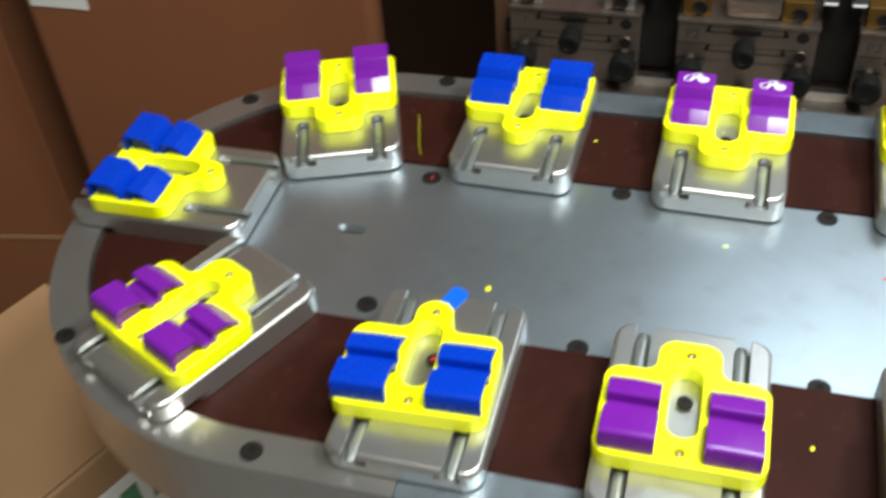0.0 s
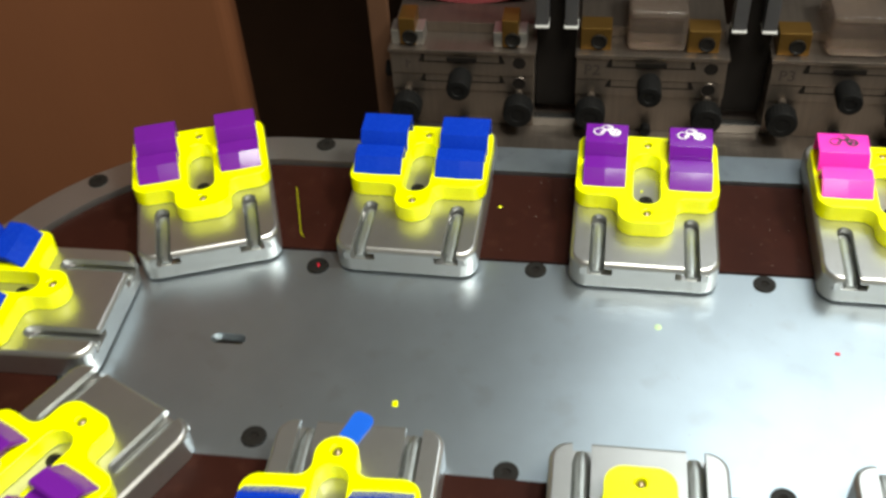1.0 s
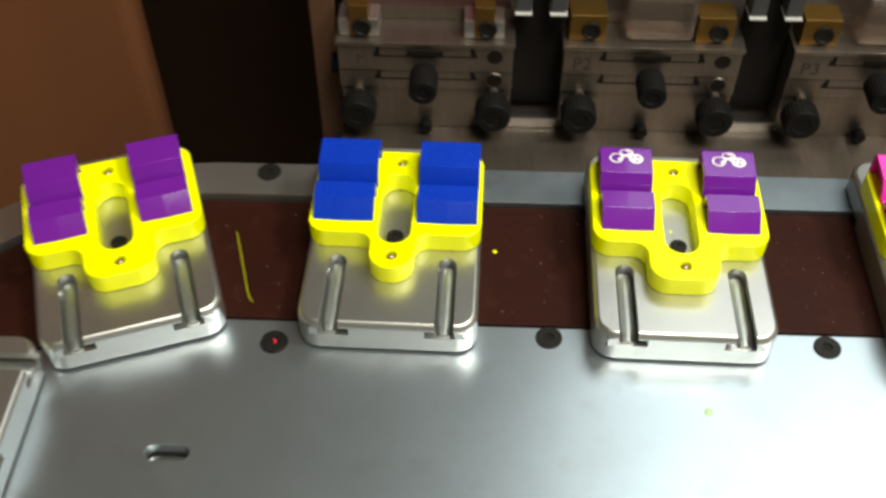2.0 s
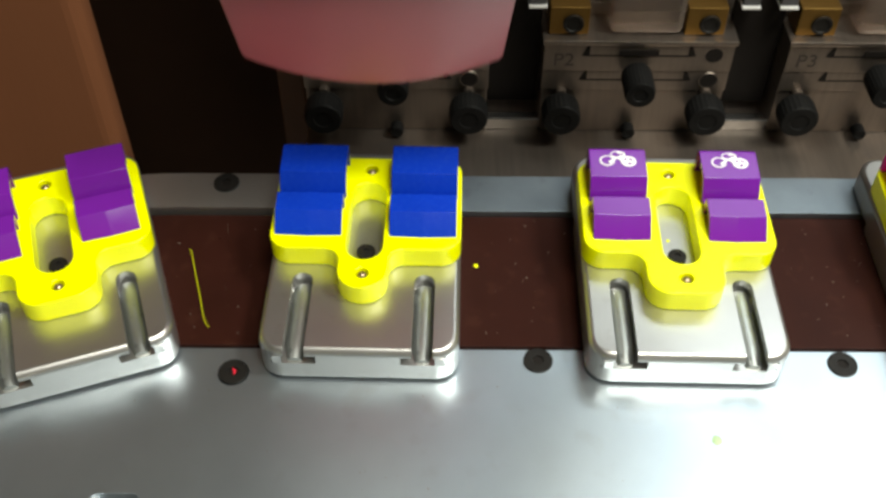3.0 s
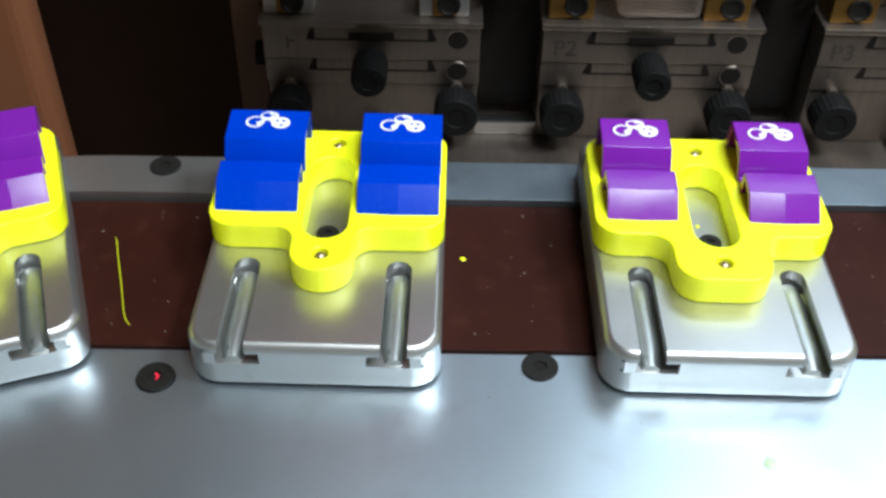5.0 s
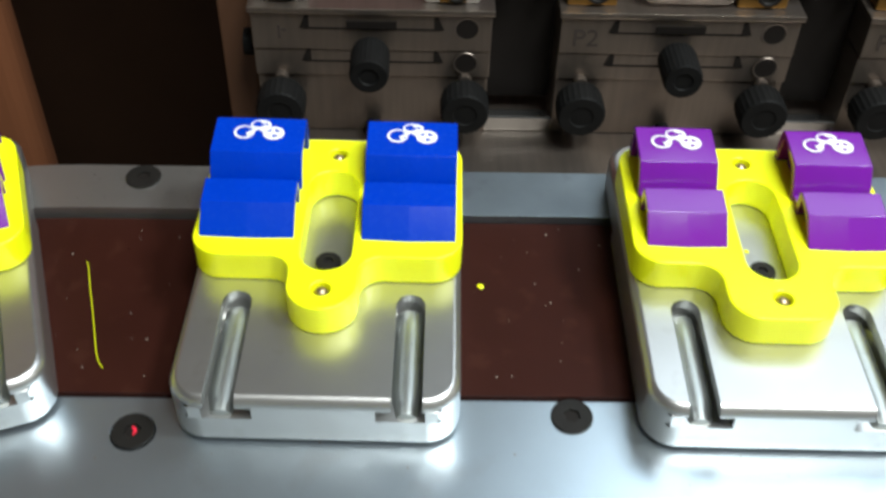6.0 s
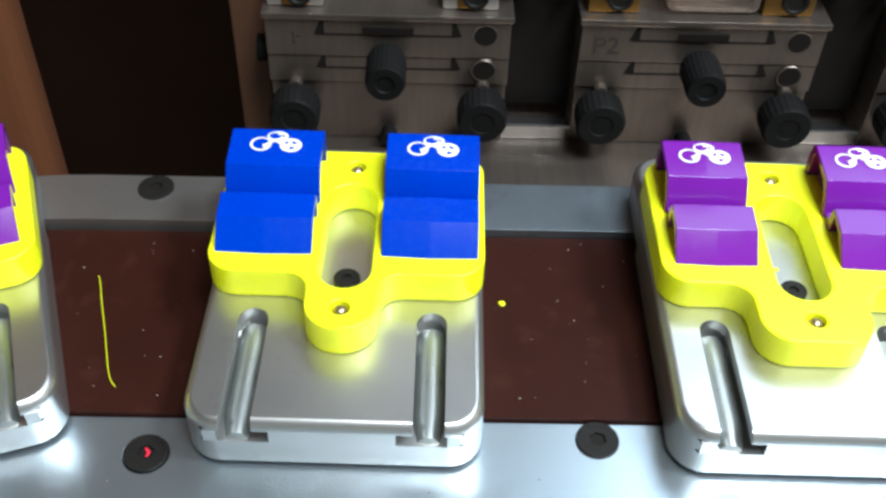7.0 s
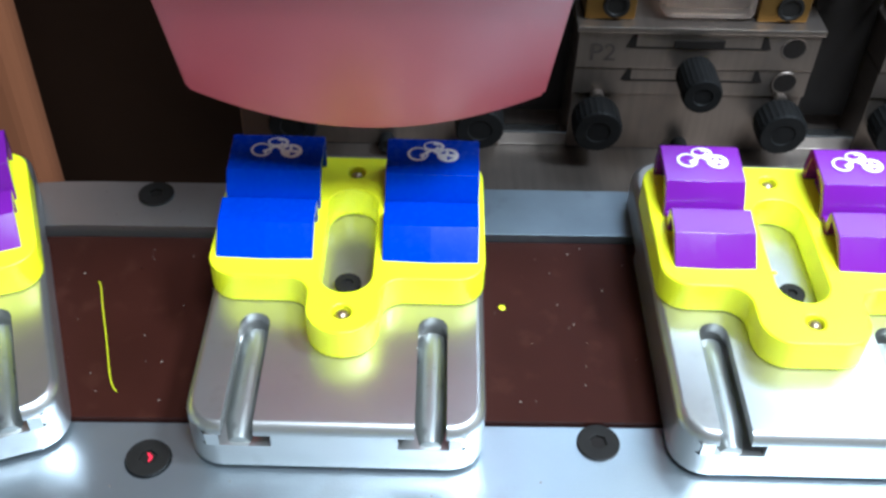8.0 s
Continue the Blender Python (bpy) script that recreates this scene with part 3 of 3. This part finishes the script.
def back_machine():
    for x, mark, cover in ((0.0383, "", False), (0.1683, "P2", True), (0.2983, "P3", True), (0.4283, "", True)):
        plate_unit(x, mark, cover)
    bed = part("machine_bed", box(-0.013, 0.60, 0.1205, 0.36, -0.062, -0.0508, 0.001), ALU_DARK)
    tagged(bed, "long dull steel machine bed under the plate holders", "machine bed")
    rail = part("guide_rail", box(-0.012, 0.60, 0.2125, 0.2185, -0.0507, -0.0430, 0.0008), CHROME)
    tagged(rail, "bright steel guide rail behind the plate holders", "rail")
    for k, x in enumerate((0.1033, 0.2333, 0.3633)):
        g = thing("gap_guard", "black sheet across the gap between two plate holders", "guard", pose(x, 0.228, 0), "gap guards")
        # one black sheet across each gap, from the rail upwards
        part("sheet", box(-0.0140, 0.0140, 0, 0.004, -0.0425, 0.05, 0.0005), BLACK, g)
        for s in (-1, 1):
            # opaque grey in place of clear acrylic
            part("bracket", box(s * 0.0098 - 0.0045, s * 0.0098 + 0.0045, -0.012, -0.001, 0.0305, 0.12, 0.0008), GREY, g, "grey plate standing in for a clear acrylic side plate")
            # white strip paints the light that the acrylic's lower edge catches
            part("bracket_foot", box(s * 0.0098 - 0.0048, s * 0.0098 + 0.0048, -0.0135, -0.001, 0.0290, 0.0303, 0.0003), WHITE_ALU, g, "white strip for the light caught on the plate's lower edge")
    back = thing("machine", "dark machine body and added shade panels behind the plate holders", "machine")
    # added dark panel: stands in for the unlit gap and darkens reflections
    part("housing", box(-0.85, 0.95, 0.80, 0.84, -0.89, 0.92, 0.002), SHADE, back)
    # unseen block, added to darken the rim's reflections and shade the plate holders
    part("upper_body", box(-0.02, 0.60, 0.345, 0.7995, 0.10, 0.36, 0.004), SHADE, back)
    part("head_beam", box(-0.01, 0.21, 0.03, 0.7995, 0.80, 0.85, 0.002), SHADE, back)
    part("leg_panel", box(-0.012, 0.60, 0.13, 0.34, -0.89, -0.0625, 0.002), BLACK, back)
    part("side_strip", box(-0.031, -0.016, 0.235, 0.239, -0.89, 0.30, 0.001), BOARD, back, "brown board strip")


back_machine()


# ---- printing heads ----
def pad_mesh():
    """A tapered silicone pad, its lower face bowed downwards along its length; the tip at the origin."""
    nx, ny = 20, 10
    bm = bmesh.new()
    def rect(w, d, z, bow=0.0, ridge=0.0):
        grid = {}
        for i in range(nx + 1):
            for j in range(ny + 1):
                u, v = 2 * i / nx - 1, 2 * j / ny - 1
                grid[i, j] = bm.verts.new((u * w, v * d, z + bow * u * u + ridge * v * v))
        return grid
    low, top = rect(0.0475, 0.0190, 0.0, 0.0120, 0.003), rect(0.0511, 0.0285, 0.0520)
    for i in range(nx):
        for j in range(ny):
            bm.faces.new((low[i, j], low[i, j + 1], low[i + 1, j + 1], low[i + 1, j]))
            bm.faces.new((top[i, j], top[i + 1, j], top[i + 1, j + 1], top[i, j + 1]))
    edge = [(i, 0) for i in range(nx)] + [(nx, j) for j in range(ny)] + [(i, ny) for i in range(nx, 0, -1)] + [(0, j) for j in range(ny, 0, -1)]
    for a, b in zip(edge, edge[1:] + edge[:1]):
        bm.faces.new((low[a], low[b], top[b], top[a]))
    bmesh.ops.recalc_face_normals(bm, faces=bm.faces)
    sharp = [e for e in bm.edges if e.calc_face_angle(0) > 0.9]
    bmesh.ops.bevel(bm, geom=sharp, offset=0.0009, segments=2, affect="EDGES")
    return bm


def ram(t, z):
    """Holder block, bolts and ram above height z."""
    block = part("holder_block", box(-0.0297, 0.0297, -0.026, 0.026, z, z + 0.05, 0.001), WHITE_ALU, t, "pale anodised aluminium holder block")
    for sx in (-0.0158, 0.0162):
        part("bolt", lathe([(0, 0.001), (0.002, 0.001), (0.0028, 0.003), (0.0044, 0.003), (0.0046, 0)], 20, pose(sx, -0.026, z + 0.0065, 90, 0, 0)), OXIDE, block)
    part("ram", box(-0.02, 0.02, -0.018, 0.022, z + 0.0505, z + 0.80, 0.002), GREY, t)


def heads():
    a = thing("pad_head", "pink silicone printing pad on a cream board under a white holder", "printing pad")
    pad = part("pad", pad_mesh(), SILICONE, a, "tapered pink silicone pad")
    part("flange", box(-0.0552, 0.0552, -0.0325, 0.0325, 0.0523, 0.0584, 0.0014), SILICONE, a)
    part("board", box(-0.0545, 0.0545, -0.0318, 0.0318, 0.0586, 0.0608, 0.0006), CREAM, a, "cream board")
    part("disc", lathe([(0, 0.0610), (0.0215, 0.0610), (0.0215, 0.0678), (0.0200, 0.0688), (0.0200, 0.0753), (0, 0.0753)], 40), CHROME, a)
    ram(a, 0.0755)
    b = thing("bare_head", "white aluminium holder block of a printing head without a pad", "printing head")
    ram(b, 0.0755)
    marks = []
    for x in (-0.0237, 0.0237):
        o = part("ink_print", logo(), INK)
        tagged(o, "white ink mark set by the pad on a blue clip", "ink print", "fresh prints")
        marks.append((o, x))
    return a, b, marks


PAD_HEAD, BARE_HEAD, MARKS = heads()


# ---- loose bits on the table ----
def bits():
    thread = bmesh.new()
    pts = [(-0.0470, 0.0693), (-0.0462, 0.0688), (-0.0440, 0.0600), (-0.0408, 0.0505), (-0.0365, 0.0360), (-0.0340, 0.0272), (-0.0318, 0.0255)]
    cu = bpy.data.curves.new("strand", "CURVE")
    cu.dimensions, cu.bevel_depth = "3D", 0.00013
    sp = cu.splines.new("NURBS")
    sp.points.add(len(pts) - 1)
    sp.use_endpoint_u = True
    for p, (x, y) in zip(sp.points, pts):
        p.co = (x, y, 0.00175, 1)
    ob = bpy.data.objects.new("strand", cu)
    me = bpy.data.meshes.new_from_object(ob)
    bpy.data.objects.remove(ob)
    thread.from_mesh(me)
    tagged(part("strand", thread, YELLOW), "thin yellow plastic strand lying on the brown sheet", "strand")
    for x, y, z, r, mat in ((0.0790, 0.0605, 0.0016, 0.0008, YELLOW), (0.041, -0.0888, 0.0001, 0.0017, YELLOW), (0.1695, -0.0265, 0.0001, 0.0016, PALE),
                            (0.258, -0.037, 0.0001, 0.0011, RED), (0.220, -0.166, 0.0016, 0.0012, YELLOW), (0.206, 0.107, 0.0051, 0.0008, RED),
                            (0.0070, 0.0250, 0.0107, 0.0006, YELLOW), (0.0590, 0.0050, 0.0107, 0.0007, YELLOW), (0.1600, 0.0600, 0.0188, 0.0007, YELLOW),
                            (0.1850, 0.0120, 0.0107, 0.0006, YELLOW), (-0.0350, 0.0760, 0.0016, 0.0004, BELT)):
        b = lathe([(0, 0.0004), (r * 0.8, 0.00035), (r, 0)], 7)
        for v in b.verts:
            v.co.x *= 0.7 + 0.9 * random.random()
            v.co.y *= 0.7 + 0.9 * random.random()
        o = part("plastic_chip", b, mat)
        o.location = (x, y, z)
        tagged(o, "small crumb of " + ("red ink" if mat is RED else "yellow plastic"), "crumb", "crumbs")
    b = shape([fillet([(-0.0050, 0), (0.0050, 0), (0.0062, 0.0185), (-0.0052, 0.0185)], [0.001, 0.001, 0.0045, 0.003])], 0.0187, 0.0195, 0.0002)
    o = part("tape_tab", b, TAPE)
    o.matrix_basis = pose(0.0262, -0.1280, 0, 0, 0, -20)
    tagged(o, "small tab of bright blue tape under the nest", "tape")


bits()


def specks():
    """Dust and tiny chips strewn over the brown sheet and the steel plate."""
    rnd = random.Random(7)
    bm = bmesh.new()
    for k in range(230):
        x = rnd.uniform(-0.12, 0.30)
        y, z = (rnd.uniform(0.020, 0.088), 0.00155) if k % 3 else (rnd.uniform(-0.10, 0.002), 0.00005)
        r, turn, n = rnd.uniform(0.00008, 0.00030), rnd.uniform(0, 6), 5
        ring = [bm.verts.new((x + r * rnd.uniform(0.5, 1.6) * math.cos(turn + 6.283 * i / n), y + r * rnd.uniform(0.5, 1.6) * math.sin(turn + 6.283 * i / n), z)) for i in range(n)]
        top = bm.verts.new((x, y, z + r * 0.5))
        for i in range(n):
            bm.faces.new((ring[i], ring[(i + 1) % n], top))
    tagged(part("dust_specks", bm, DUST), "pale dust specks strewn over the carousel", "dust", kind="stuff")


specks()


# ---- cardboard boxes ----
def boxes():
    def carton(name, size, m, mat, label, corner=0.004):
        t = thing(name, label, "box", m, "cardboard boxes")
        w, d, h = size
        part("body", box(-w / 2, w / 2, -d / 2, d / 2, 0, h, corner, 4), mat, t)
        for s in (-1, 1):
            part("flap", box(-w / 2 + 0.002, w / 2 - 0.002, s * d / 4 - d / 4 + 0.001, s * d / 4 + d / 4 - 0.001, h + 0.0005, h + 0.0045, 0.001), mat, t)
        return t
    # a tall carton behind the table, and another at its left
    tall = carton("cardboard_box", (0.412, 0.03, 1.50), pose(-0.391, 0.375, -0.9), CARD, "tall brown cardboard box standing beside the machine", 0.012)
    side = carton("cardboard_box", (0.44, 0.40, 1.30), pose(-0.93, 0.56, -0.9, 0, 0, 10), CARD, "brown cardboard box with a taped seam")
    part("seam_tape", box(-0.219, 0.219, -0.2016, -0.2004, 0.385, 0.392), CARD_LIGHT, side)
    part("paper_label", box(-0.194, -0.122, -0.0162, -0.0154, 0.782, 0.90), PAPER, tall, "white paper label")
    low = carton("cardboard_box", (0.21, 0.40, 0.645), pose(-0.430, -0.143, -0.9, 0, 0, -23), CARD_LIGHT, "light brown cardboard box on the floor with a printed label")
    lab = part("paper_label", box(0.1054, 0.1062, 0.0, 0.20, 0.50, 0.605), PAPER, low, "white label with green and blue print")
    for k in range(6):
        part("print_bar", box(0.1063, 0.1068, 0.015 + 0.029 * k, 0.033 + 0.029 * k, 0.555, 0.59), GREEN_INK, lab)
    part("print_bar", box(0.1063, 0.1068, 0.02, 0.15, 0.525, 0.537), BLUE_INK, lab)


boxes()


# ---- movement ----
def motions():
    # seconds, distance back, height of the pad's tip
    rows = [(0.0, 0.278, 0.017), (2.2, 0.278, 0.017), (2.5, 0.25, 0.085), (2.9, 0.086, 0.10), (3.2, 0.086, 0.067), (3.3, 0.086, 0.064), (3.6, 0.086, 0.060),
            (3.7, 0.086, 0.052), (3.8, 0.086, 0.039), (3.9, 0.086, 0.0325), (4.0, 0.086, 0.0320), (4.1, 0.086, 0.048), (4.2, 0.086, 0.058), (4.3, 0.086, 0.067), (4.5, 0.086, 0.0728),
            (4.6, 0.086, 0.079), (4.7, 0.086, 0.097), (4.9, 0.10, 0.13), (5.4, 0.27, 0.09), (5.7, 0.278, 0.017), (6.7, 0.278, 0.017), (6.9, 0.27, 0.09),
            (7.2, 0.086, 0.13), (7.4, 0.086, 0.096), (7.5, 0.086, 0.064), (7.6, 0.086, 0.0615), (8.0, 0.086, 0.0615)]
    walk(PAD_HEAD, [(t, pose(0.0385, y, z)) for t, y, z in rows])
    walk(BARE_HEAD, [(t, pose(0.1612, y, z)) for t, y, z in rows])
    for ob, x in MARKS:
        rest = pose(0.0318, 0.0005, 0, 0, 0, -1.0) @ print_pose(x)
        # carried just under the pad until it is pressed onto the clip
        under = [(t, pose(0, y - 0.086, z - 0.0320) @ rest) for t, y, z in rows if t < 3.85]
        walk(ob, under + [(3.9, rest), (4.0, rest), (8.0, rest)])


motions()
